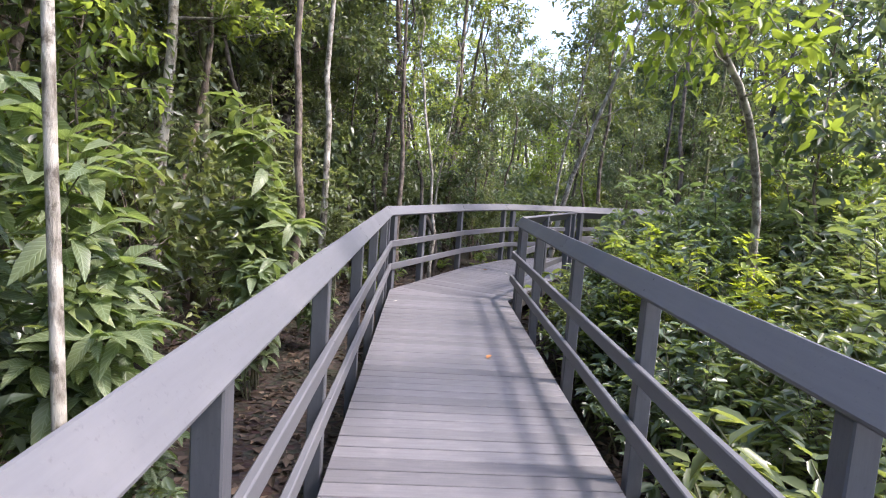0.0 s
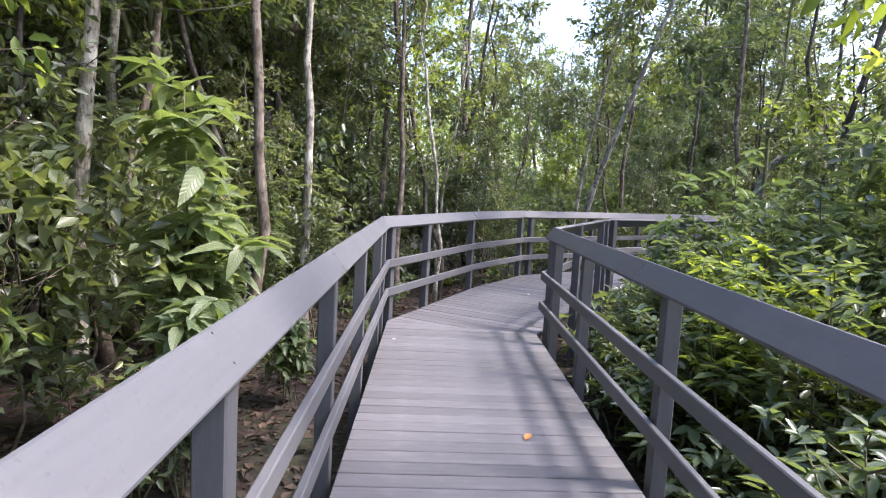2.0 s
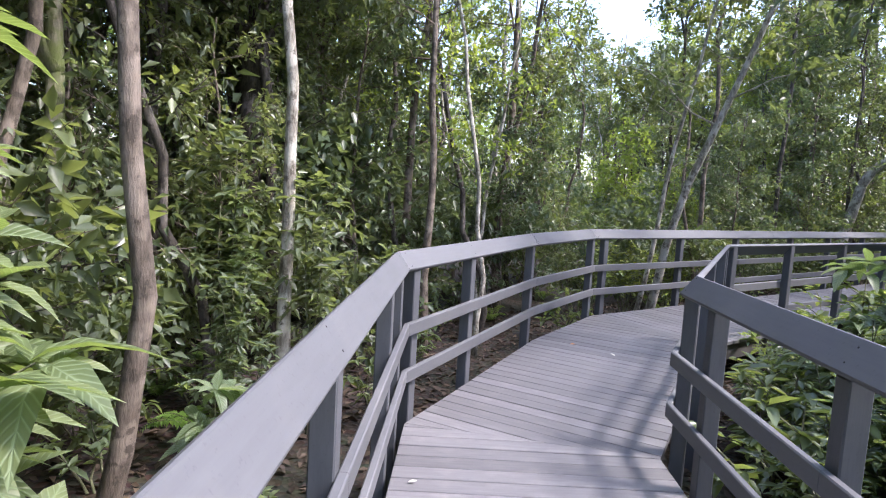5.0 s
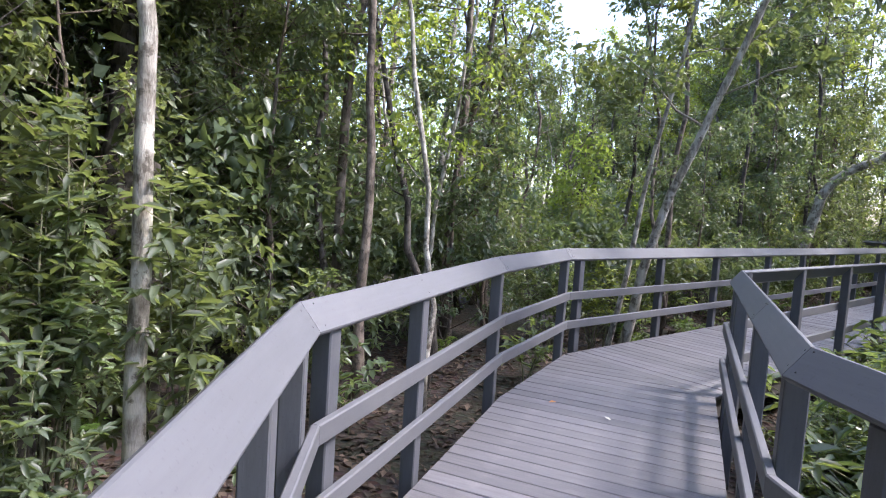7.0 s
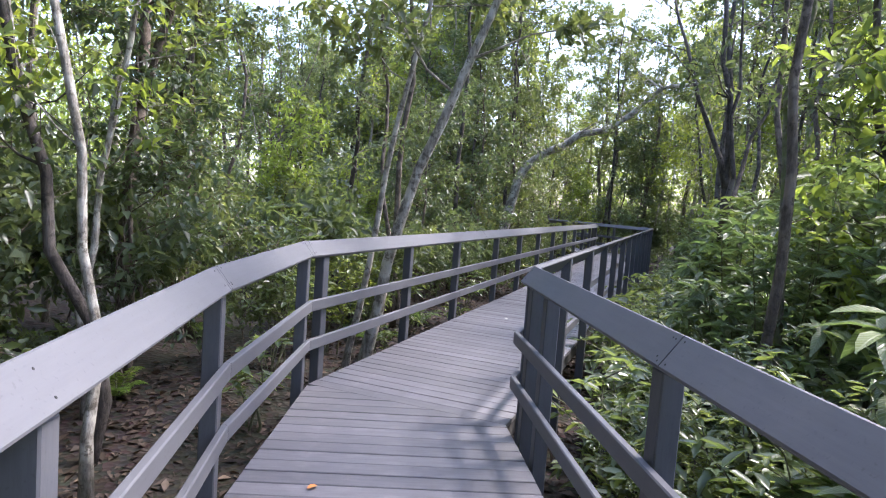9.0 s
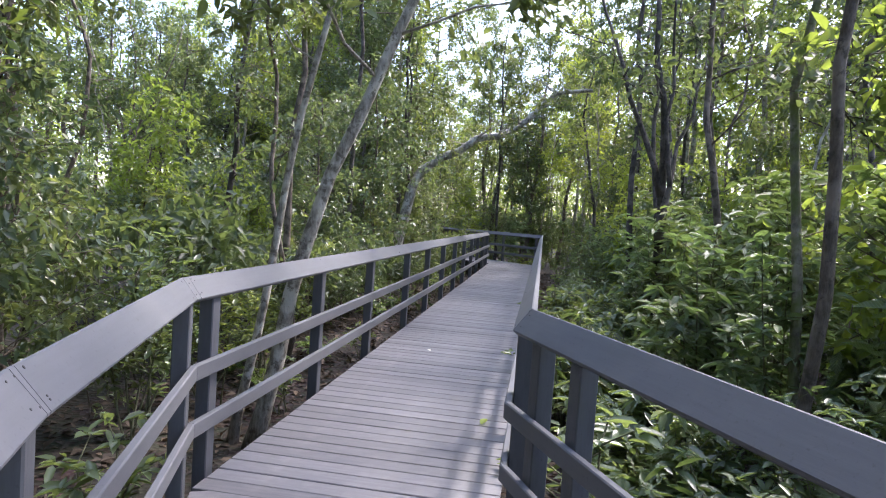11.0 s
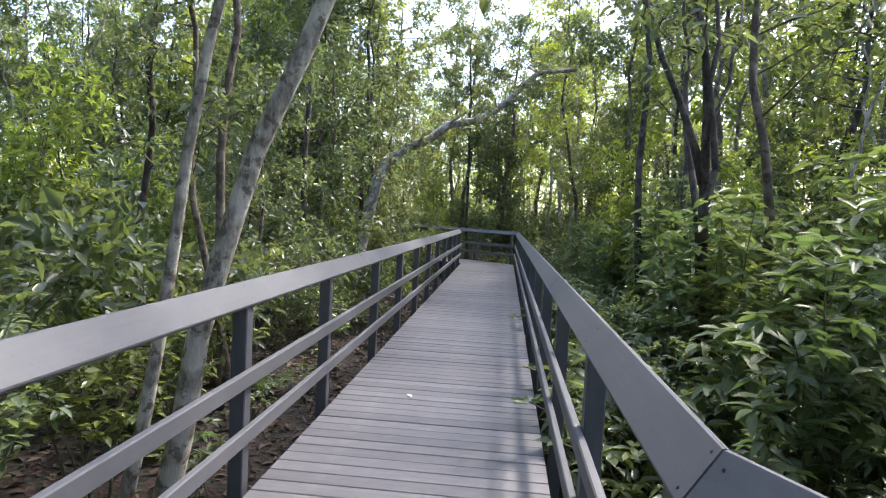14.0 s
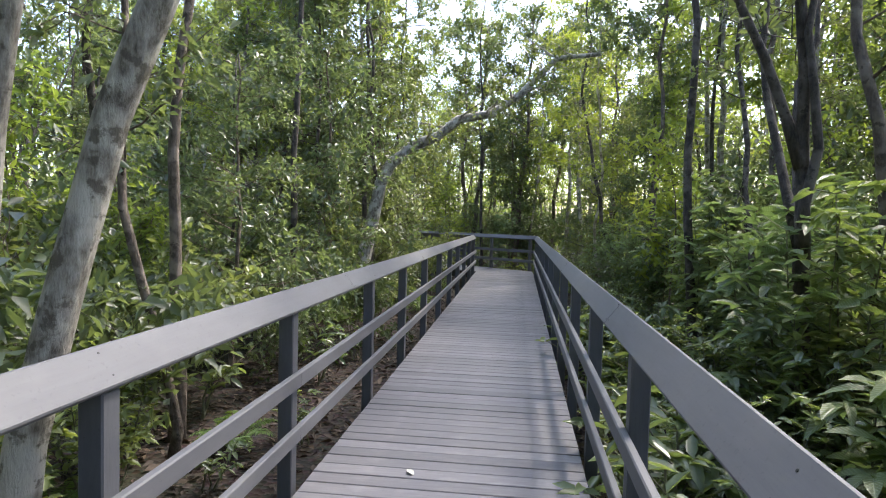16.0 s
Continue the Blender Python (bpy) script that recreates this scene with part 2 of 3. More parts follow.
def leaves(name, mat, base, way, up, length, ratio, form, fold=0.25, droop=0.25):
    """One mesh of many leaves: their feet, directions, upper sides and lengths."""
    s, w, quads = form
    base, way, up, length = (np.asarray(a, dtype=float) for a in (base, way, up, length))
    way = way / np.linalg.norm(way, axis=1, keepdims=True)
    side = np.cross(way, up)
    side /= np.linalg.norm(side, axis=1, keepdims=True) + 1e-9
    up = np.cross(side, way)
    n, k = len(base), len(s)
    L = length[:, None, None]
    bendy = (droop * np.random.uniform(0.3, 1.7, n))[:, None, None]
    v = base[:, None, :] + way[:, None, :] * s[None, :, None] * L + side[:, None, :] * w[None, :, None] * L * ratio
    v = v + up[:, None, :] * (np.abs(w)[None, :, None] * fold * ratio * 2 - bendy * (s ** 2)[None, :, None]) * L
    loops = np.concatenate([np.array(q) for q in quads])
    sizes = np.array([len(q) for q in quads])
    all_loops = (loops[None, :] + (np.arange(n) * k)[:, None]).ravel()
    all_sizes = np.tile(sizes, n)
    me = bpy.data.meshes.new(name)
    me.vertices.add(n * k)
    me.vertices.foreach_set("co", v.reshape(-1).astype(np.float32))
    me.loops.add(len(all_loops))
    me.loops.foreach_set("vertex_index", all_loops.astype(np.int32))
    me.polygons.add(len(all_sizes))
    starts = np.concatenate([[0], np.cumsum(all_sizes)[:-1]])
    me.polygons.foreach_set("loop_start", starts.astype(np.int32))
    me.polygons.foreach_set("use_smooth", np.ones(len(all_sizes), dtype=bool))
    layer = me.uv_layers.new(name="UVMap")
    uv = np.stack([w + 0.5, s], 1)
    layer.data.foreach_set("uv", np.tile(uv[loops], (n, 1)).astype(np.float32).ravel())
    me.materials.append(mat)
    me.update(calc_edges=True)
    me.validate()
    return me


# ---- the plan of the boardwalk ----
GROUND = -0.62
CAP_Z = 1.055
LEFT = [(-0.39, -5), (-0.67, 8.43), (0.44, 11.04), (1.39, 12.67), (16.65, 24.9), (16.55, 36)]
RIGHT = [(1.16, -5), (0.98, 8.18), (2.45, 11.35), (18.27, 23.87), (18.36, 36)]
CENTRE = [(0.38, -5.0), (0.15, 8.3), (1.95, 12.0), (17.4, 24.4), (17.45, 36.0)]


def distance_to_walk(x, y):
    best = 99.0
    for (ax, ay), (bx, by) in zip(CENTRE, CENTRE[1:]):
        dx, dy = bx - ax, by - ay
        k = max(0, min(1, ((x - ax) * dx + (y - ay) * dy) / (dx * dx + dy * dy)))
        best = min(best, math.hypot(x - ax - k * dx, y - ay - k * dy))
    return best


def soil_height(x, y):
    near = min(1.0, max(0.0, (distance_to_walk(x, y) - 1.2) / 4.0))
    return GROUND + 0.10 * noise.noise((x * 0.35, y * 0.35, 0.3)) + near * 0.18 * noise.noise((x * 0.12, y * 0.12, 4.1)) + near * 0.10


def build_ground():
    axis_x = sorted({round(v, 2) for v in list(np.linspace(-14, 30, 89)) + [-400, -200, -100, -60, -35, -22, 40, 60, 110, 220, 420]})
    axis_y = sorted({round(v, 2) for v in list(np.linspace(-10, 42, 105)) + [-400, -200, -100, -50, -25, 52, 75, 120, 220, 420]})
    s = Shape()
    verts = [(x, y, soil_height(x, y)) for y in axis_y for x in axis_x]
    w = len(axis_x)
    faces = [(j * w + i, j * w + i + 1, (j + 1) * w + i + 1, (j + 1) * w + i) for j in range(len(axis_y) - 1) for i in range(w - 1)]
    s.add(verts, faces)
    return tagged(new("ground", s.mesh("ground", SOIL, True)), "dark brown forest soil under leaf litter", "ground", kind="structure")


build_ground()


def mitres(line, outward):
    """At each corner the way outwards, so that the sides of a band keep their distance. outward: +1 if the outside is to the left."""
    out = []
    for i in range(len(line)):
        ns = []
        for a, b in ((i - 1, i), (i, i + 1)):
            if a >= 0 and b < len(line):
                d = (Vector(line[b]) - Vector(line[a])).normalized()
                ns.append(Vector((-d.y, d.x)) * outward)
        if len(ns) == 1:
            ns *= 2
        out.append((ns[0] + ns[1]) / (1 + ns[0].dot(ns[1])))
    return out


def bar(a, b, ma, mb, profile, name, mat, k0=0.0, k1=1.0, gap0=0.0, gap1=0.0):
    """A straight board from a to b with a profile of (outward, height) points, mitred at both ends or cut square between."""
    a, b = Vector(a), Vector(b)
    d = b - a
    length = d.length
    d.normalize()
    n = Vector((-d.y, d.x)) * (1 if Vector((-d.y, d.x)).dot(ma) > 0 else -1)
    verts, uvs = [], []
    for k, m, gap in ((k0, ma, gap0), (k1, mb, -gap1)):
        square = 0 < k < 1
        for o, z in profile:
            p = a.lerp(b, k) + (n if square else m) * o + d * gap
            verts.append((p.x, p.y, z))
            uvs.append((k * length, o + z))
    c = len(profile)
    faces = [(i, (i + 1) % c, c + (i + 1) % c, c + i) for i in range(c)] + [tuple(range(c))[::-1], tuple(range(c, 2 * c))]
    s = Shape()
    s.add(verts, faces, uvs)
    me = s.mesh(name, mat)
    bm = bmesh.new()
    bm.from_mesh(me)
    bmesh.ops.recalc_face_normals(bm, faces=bm.faces)
    bm.to_mesh(me)
    bm.free()
    return me


def rounded(points, r):
    """A profile with its corners cut."""
    out = []
    for i, p in enumerate(points):
        p = Vector(p)
        for q in (Vector(points[i - 1]), Vector(points[(i + 1) % len(points)])):
            out.append(tuple(p + (q - p).normalized() * r))
    return out


CAP_IN, CAP_OUT, CAP_RISE = 0.013, 0.104, 0.120  # the leaning cap: inner and outer edge, and how much it rises
CAP_SLOPE = CAP_RISE / (CAP_OUT - CAP_IN)
CAP_PROFILE = rounded([(CAP_IN, CAP_Z), (CAP_OUT, CAP_Z + CAP_RISE), (CAP_OUT + 0.030, CAP_Z + CAP_RISE - 0.023), (CAP_IN + 0.030, CAP_Z - 0.023)], 0.006)
MID_PROFILE = rounded([(0.0, 0.60), (0.0, 0.69), (0.038, 0.69), (0.038, 0.60)], 0.006)
LOW_PROFILE = rounded([(0.0, 0.275), (0.0, 0.365), (0.038, 0.365), (0.038, 0.275)], 0.006)


def post_mesh():
    """A square post whose head is cut at a slant under the leaning cap. Its own x points outwards."""
    i, o, w = 0.040, 0.128, 0.044
    foot = GROUND - 0.25
    ring = [(i, -w), (o, -w), (o, w), (i, w)]
    ring = rounded(ring, 0.006)
    s = Shape()
    verts = [(x, y, foot) for x, y in ring] + [(x, y, CAP_Z - 0.024 + (x - CAP_IN - 0.030) * CAP_SLOPE) for x, y in ring]
    c = len(ring)
    faces = [(k, (k + 1) % c, c + (k + 1) % c, c + k) for k in range(c)] + [tuple(range(c))[::-1], tuple(range(c, 2 * c))]
    s.add(verts, faces, [(v[2], v[0] + v[1]) for v in verts])
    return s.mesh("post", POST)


POST_MESH = post_mesh()
scr = Shape()
scr.tube([(0, 0, -0.002), (0, 0, 0.0012)], [0.004, 0.004], 7)
SCREW_MESH = scr.mesh("screw", SCREW)


def railing(line, i, outward, posts, joints, gap=0.0015):
    """One straight run of railing: leaning cap boards, two rails and square posts."""
    ms = mitres(line, outward)
    a, b = Vector(line[i]), Vector(line[i + 1])
    d = (b - a).normalized()
    n = Vector((-d.y, d.x)) * outward
    thing = tagged(new("railing"), "grey painted timber railing with a leaning cap board along the boardwalk", "railing", "boardwalk railings")
    length = (b - a).length
    cuts = [0.0] + [j / length for j in joints] + [1.0]
    for k0, k1 in zip(cuts, cuts[1:]):
        part("cap_board", bar(a, b, ms[i], ms[i + 1], CAP_PROFILE, "cap_board", RAIL, k0, k1, gap, gap), thing)
    rail_cuts = [0.0] + [posts[j] / length for j in range(2, len(posts) - 1, 2) if 0.9 < posts[j] < length - 0.9] + [1.0]
    for k0, k1 in zip(rail_cuts, rail_cuts[1:]):
        part("middle_rail", bar(a, b, ms[i], ms[i + 1], MID_PROFILE, "middle_rail", RAIL, k0, k1, 0.001, 0.001), thing)
        part("lower_rail", bar(a, b, ms[i], ms[i + 1], LOW_PROFILE, "lower_rail", RAIL, k0, k1, 0.001, 0.001), thing)
    for s in posts:
        p = a + d * s
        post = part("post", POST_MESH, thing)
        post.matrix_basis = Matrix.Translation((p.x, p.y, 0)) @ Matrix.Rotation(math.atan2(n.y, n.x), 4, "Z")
    tilt = Vector((n.x * -0.797, n.y * -0.797, 0.604))
    for s in [e for j in joints for e in (j - 0.03, j + 0.03)] + [0.05, length - 0.05] + [q for q in posts if 0.3 < q < length - 0.3][::2]:
        for o in (0.032, 0.086):
            p = a + d * s + n * (o + random.uniform(-0.008, 0.008))
            sc = part("screw", SCREW_MESH, thing)
            sc.matrix_basis = Matrix.Translation((p.x, p.y, CAP_Z + ((p - a).dot(n) - CAP_IN) * CAP_SLOPE)) @ tilt.to_track_quat("Z", "Y").to_matrix().to_4x4()


def evenly(a, b, step):
    n = max(1, round((b - a) / step))
    return [a + (b - a) * k / n for k in range(n + 1)]


railing(LEFT, 0, 1, [1.6, 3.25, 4.9, 6.55, 8.2, 9.85, 11.3, 12.75, 13.28], [2.4, 10.0])
railing(LEFT, 1, 1, [0.16, 1.15, 2.80], [])
railing(LEFT, 2, 1, [1.88], [0.02])
railing(LEFT, 3, 1, [0.25, 2.05, 3.68, 5.65] + evenly(7.3, 19.3, 1.7), [0.04, 4.9, 8.5, 12.1, 15.7])
railing(LEFT, 4, 1, evenly(0.2, 10.8, 1.7), [3.5, 7.0])
railing(RIGHT, 0, -1, [1.7, 3.35, 5.0, 6.6, 8.2, 9.85, 11.6, 12.75], [3.1, 6.25, 10.3])
railing(RIGHT, 1, -1, [0.14, 1.35, 2.9, 3.27], [1.30], 0.0035)
railing(RIGHT, 2, -1, [0.16] + evenly(1.5, 19.9, 1.55), [3.7, 7.3, 11.0, 14.6], 0.0035)
railing(RIGHT, 3, -1, evenly(0.2, 12.0, 1.7), [3.5, 7.0])


def beams():
    """Dark joists and stringers under the planks."""
    for line, outward, name in ((LEFT, 1, "left"), (RIGHT, -1, "right")):
        ms = mitres(line, outward)
        for i in range(len(line) - 1):
            prof = [(-0.10, -0.045), (-0.10, -0.24), (-0.05, -0.24), (-0.05, -0.045)]
            tagged(new("stringer", bar(line[i], line[i + 1], ms[i], ms[i + 1], prof, "stringer", BEAM)), "dark timber stringer under the deck planks", "beam", "stringers")


beams()

# ---- plants ----
rng = np.random.default_rng(7)


def unit(v):
    v = np.asarray(v, dtype=float)
    return v / (np.linalg.norm(v, axis=-1, keepdims=True) + 1e-9)


def wobbly(start, end, n, amount):
    start, end = np.array(start, float), np.array(end, float)
    k = np.linspace(0, 1, n)[:, None]
    p = start + (end - start) * k
    jit = np.cumsum(rng.normal(0, amount, (n, 3)), 0)
    jit -= jit[0] + (jit[-1] - jit[0]) * k
    return p + jit * [1, 1, 0.3]


def along(path, k):
    f = k * (len(path) - 1)
    i = min(int(f), len(path) - 2)
    return path[i] + (path[i + 1] - path[i]) * (f - i)


class Foliage:
    def __init__(self):
        self.base, self.way, self.up, self.length = [], [], [], []

    def add(self, base, way, length, flat=0.6):
        base = np.atleast_2d(base)
        n = len(base)
        self.base.append(base)
        self.way.append(unit(way))
        up = np.tile([0, 0, 1.0], (n, 1)) + rng.normal(0, flat, (n, 3))
        self.up.append(up)
        self.length.append(np.broadcast_to(length, (n,)).copy())

    def mesh(self, name, mat, ratio, form, fold=0.25, droop=0.25):
        return leaves(name, mat, np.concatenate(self.base), np.concatenate(self.way), np.concatenate(self.up), np.concatenate(self.length), ratio, form, fold, droop)


def twig_leaves(fol, a, b, count, size, spread=0.05):
    """Leaves set alternately along a twig, pointing out and forwards, a little down."""
    a, b = np.array(a), np.array(b)
    k = rng.uniform(0.1, 1.0, count)[:, None]
    d = unit(b - a)
    base = a + (b - a) * k + rng.normal(0, spread, (count, 3))
    way = d * 0.7 + rng.normal(0, 0.75, (count, 3)) + [0, 0, -0.15]
    fol.add(base, way, size * rng.uniform(0.6, 1.25, count))


def tree(label, height, radius, bark, leaf, lean=(0, 0), first=0.35, limbs=14, reach=1.6, twigs=7, per_twig=22, size=0.12, form=OVAL, wobble=0.06, ratio=0.5, fork=0, rise=0.55, trunk_path=None, group="forest trees", category="tree"):
    """A tree with a tapered trunk, limbs, and a loose crown of separate leaves."""
    thing = tagged(new(category), label, category, group)
    wood, fol = Shape(), Foliage()
    if trunk_path is None:
        path = wobbly((0, 0, -0.15), (lean[0], lean[1], height), 14, wobble)
    else:
        ctrl = np.array(trunk_path, float)
        path = np.array([along(ctrl, k) for k in np.linspace(0, 1, 14)]) + rng.normal(0, wobble * 0.3, (14, 3))
    stems = [(path, radius)]
    for f in range(fork):
        s = along(path, rng.uniform(0.25, 0.45))
        e = s + np.array([rng.normal(0, 0.9), rng.normal(0, 0.9), height * 0.5])
        stems.append((wobbly(s, e, 9, wobble), radius * 0.6))
    for p, r in stems:
        k = np.linspace(0, 1, len(p))
        wood.tube(p, list(r * (1 - 0.72 * k) * (1 + 0.45 * np.exp(-k * 22))), 9 if r > 0.03 else 5)
    for i in range(limbs):
        p, r = stems[i % len(stems)]
        k = first + (1 - first) * (i + rng.uniform(0, 1)) / limbs if len(stems) == 1 else rng.uniform(first, 1)
        s = along(p, min(k, 0.99))
        ang = rng.uniform(0, 2 * math.pi)
        out = reach * rng.uniform(0.55, 1.1) * (1.15 - 0.6 * k)
        e = s + np.array([math.cos(ang) * out, math.sin(ang) * out, out * rise * rng.uniform(0.2, 1.3)])
        limb = wobbly(s, e, 5, 0.05 * reach)
        lr = max(0.006, r * 0.28 * (1.1 - 0.6 * k))
        wood.tube(limb, list(np.linspace(lr, lr * 0.3, 5)), 4)
        for _ in range(twigs):
            q = along(limb, rng.uniform(0.3, 1.0))
            t = q + unit(rng.normal(0, 1, 3) + [math.cos(ang) * 0.6, math.sin(ang) * 0.6, 0.15]) * rng.uniform(0.25, 0.6) * min(1.0, reach)
            if category != "bush":
                wood.tube([q, t], [0.006, 0.002], 3)
            twig_leaves(fol, q, t, per_twig, size, 0.06)
    part("trunk", wood.mesh("trunk", bark, True), thing)
    part("crown", fol.mesh("crown", leaf, ratio, form), thing)
    return thing


def shrub(label, height, stems, size, leaf, ratio=0.42, whorl=7, tiers=5, spread=0.35, droop=0.45, form=RIBBED, kind_name="shrub", group="boardwalk shrubs"):
    """A shrub of thin upright stems with whorls of large leaves."""
    thing = tagged(new(kind_name), label, kind_name, group)
    wood, fol = Shape(), Foliage()
    for s in range(stems):
        ang = rng.uniform(0, 2 * math.pi)
        h = height * rng.uniform(0.55, 1.0) if s else height
        off = spread * rng.uniform(0.2, 1.0) if s else 0.05
        path = wobbly((rng.normal(0, 0.06), rng.normal(0, 0.06), -0.08), (math.cos(ang) * off, math.sin(ang) * off, h), 6, 0.02)
        wood.tube(path, list(np.linspace(0.014, 0.004, 6)), 5)
        ends = []
        for j in range(tiers):
            k = 0.35 + 0.65 * (j + 1) / tiers
            p = along(path, k)
            ends.append((p, unit([0, 0, 1])))
            for _ in range(2):
                a2 = rng.uniform(0, 2 * math.pi)
                l = rng.uniform(0.12, 0.34) * (1.25 - 0.6 * k)
                e = p + np.array([math.cos(a2) * l, math.sin(a2) * l, l * rng.uniform(0.2, 0.8)])
                wood.tube([p, e], [0.006, 0.003], 3)
                ends.append((e, unit(e - p)))
        for p, d in ends:
            n = whorl + int(rng.integers(-1, 3))
            w = rng.uniform(0, 2 * math.pi) + np.arange(n) * 2.4
            el = rng.uniform(-0.6, 0.75, n)
            way = np.stack([np.cos(w), np.sin(w), el], 1) + d * 0.25
            fol.add(p + rng.normal(0, 0.015, (n, 3)), way, size * rng.uniform(0.55, 1.2, n), 0.22)
    part("stem", wood.mesh("stem", STEM, True), thing)
    part("foliage", fol.mesh("foliage", leaf, ratio, form, 0.2, droop), thing)
    return thing


def fern(label, fronds, length):
    """A fern with arching fronds of narrow leaflets in two rows."""
    thing = tagged(new("fern"), label, "fern", "ferns")
    wood, fol = Shape(), Foliage()
    for i in range(fronds):
        w = i * 2.4 + rng.uniform(-0.3, 0.3)
        l = length * rng.uniform(0.7, 1.1)
        out = np.array([math.cos(w), math.sin(w), 0])
        k = np.linspace(0, 1, 24)
        path = out * (l * 0.75 * k ** 1.15)[:, None] + np.array([0, 0, 1]) * (l * (0.95 * k - 0.62 * k ** 2.6))[:, None]
        wood.tube(path[::3], list(np.linspace(0.006, 0.0015, 8)), 4)
        side = np.cross(out, [0, 0, 1])
        m = 34
        kk = np.linspace(0.12, 1.0, m)
        pts = np.array([along(path, q) for q in kk])
        fw = np.gradient(pts, axis=0)
        fl = 0.13 * length * np.sin(np.pi * (0.12 + 0.86 * kk)) ** 0.7 + 0.01
        for sgn in (-1, 1):
            way = side * sgn + unit(fw) * 0.25 + rng.normal(0, 0.05, (m, 3))
            fol.add(pts, way, fl, 0.12)
    part("stalk", wood.mesh("stalk", STEM, True), thing)
    part("frond", fol.mesh("frond", LEAF_FERN, 0.26, OVAL, 0.1, 0.2), thing)
    return thing


def set_at(thing, x, y, turn=0.0, size=1.0, dz=0.0):
    thing.matrix_basis = Matrix.Translation((x, y, soil_height(x, y) + dz)) @ Matrix.Rotation(turn, 4, "Z") @ Matrix.Diagonal((size, size, size, 1))
    return thing


def scatter(models, spots):
    """The models in turn at the spots; the first use of each takes the model itself."""
    used = set()
    for i, (x, y, size) in enumerate(spots):
        m = models[int(rng.integers(len(models)))]
        turn = rng.uniform(0, 2 * math.pi)
        if m.name in used:
            m.scale = (size, size, size)
            copy_thing(m, Matrix.Translation((x, y, soil_height(x, y))) @ Matrix.Rotation(turn, 4, "Z"))
        else:
            used.add(m.name)
            set_at(m, x, y, turn, size)
    for m in models:
        if m.name not in used:
            set_at(m, 12, 6)


def spots(count, near, far, apart, lo, hi, box=(-16, -4, 32, 42), keep=None):
    made, tries = [], 0
    while len(made) < count and tries < count * 200:
        tries += 1
        x, y = rng.uniform(box[0], box[2]), rng.uniform(box[1], box[3])
        d = distance_to_walk(x, y)
        if d < near or d > far or (keep and not keep(x, y)):
            continue
        if any((x - a) ** 2 + (y - b) ** 2 < apart ** 2 for a, b, _ in made):
            continue
        made.append((x, y, rng.uniform(lo, hi)))
    return made


# trees that stand out
set_at(tree("slender pale-barked tree beside the boardwalk", 7.5, 0.033, BARK_PALE, LEAF_TREE, first=0.6, limbs=9, lean=(-0.3, 0.1), wobble=0.02), -1.5, 2.35)
set_at(tree("mossy slender trunk in the forest shade", 8.0, 0.09, BARK_MOSS, LEAF_TREE, first=0.5, limbs=10, lean=(-0.35, 0.1), wobble=0.04, fork=1), -3.6, 9.0)
set_at(tree("grey-brown trunk close to the railing", 8.0, 0.055, BARK_BROWN, LEAF_TREE, first=0.6, limbs=9, wobble=0.06), -1.88, 6.74)
set_at(tree("pale grey trunk close to the railing", 8.0, 0.065, BARK_PALE, LEAF_TREE, first=0.6, limbs=9, wobble=0.025), -1.85, 9.5)
set_at(tree("thick dark trunk wrapped in climbing roots", 9.0, 0.22, BARK_DARK, LEAF_TREE, first=0.4, limbs=16, lean=(0.2, 0.2), wobble=0.07, fork=2), -3.35, 11.8)
set_at(tree("leaning grey trunk with yellow-green leaves", 6.5, 0.045, BARK_PALE, LEAF_YELLOW, first=0.5, limbs=12, reach=1.0, size=0.115, trunk_path=[(0, 0, -0.15), (-0.05, -0.1, 2.2), (-0.5, -0.6, 2.95), (-1.3, -1.2, 3.6), (-1.9, -1.7, 4.3)], wobble=0.02, twigs=5, per_twig=16), 2.8, 5.4)
set_at(tree("thin leaning pale spotted trunk behind the railing", 8.0, 0.045, BARK_PALE, LEAF_TREE, first=0.5, limbs=12, trunk_path=[(0, 0, -0.15), (0.2, -0.3, 2.1), (0.5, -0.7, 4.6), (0.9, -1.2, 7.5)], wobble=0.05), 2.48, 14.65)
set_at(tree("thick leaning pale spotted trunk behind the railing", 8.0, 0.078, BARK_PALE, LEAF_TREE, first=0.5, limbs=12, trunk_path=[(0, 0, -0.15), (0.28, -0.4, 2.1), (0.95, -1.15, 4.6), (1.8, -1.9, 7.5)], wobble=0.05), 2.58, 14.5)
set_at(tree("dark forked tree with bare upper limbs", 6.5, 0.07, BARK_DARK, LEAF_TREE, first=0.45, limbs=14, fork=4, per_twig=5, lean=(-0.3, 0.3), reach=1.4), 7.35, 13.1)
set_at(tree("tall slim brown trunk among the shrubs", 8.5, 0.045, BARK_BROWN, LEAF_TREE, first=0.5, limbs=10), 4.0, 10.5)
set_at(tree("tall slim mossy trunk among the shrubs", 8.5, 0.04, BARK_MOSS, LEAF_TREE, first=0.5, limbs=10, lean=(0.4, 0.1)), 4.5, 10.75)
set_at(tree("reddish-brown slim trunk beside the railing", 7.5, 0.065, BARK_BROWN, LEAF_TREE, first=0.5, limbs=9, wobble=0.03), -0.9, 12.6)
set_at(tree("grey trunk with flaking bark", 8.0, 0.09, BARK_BROWN, LEAF_TREE, first=0.45, limbs=10, fork=1), 0.2, 15.6)
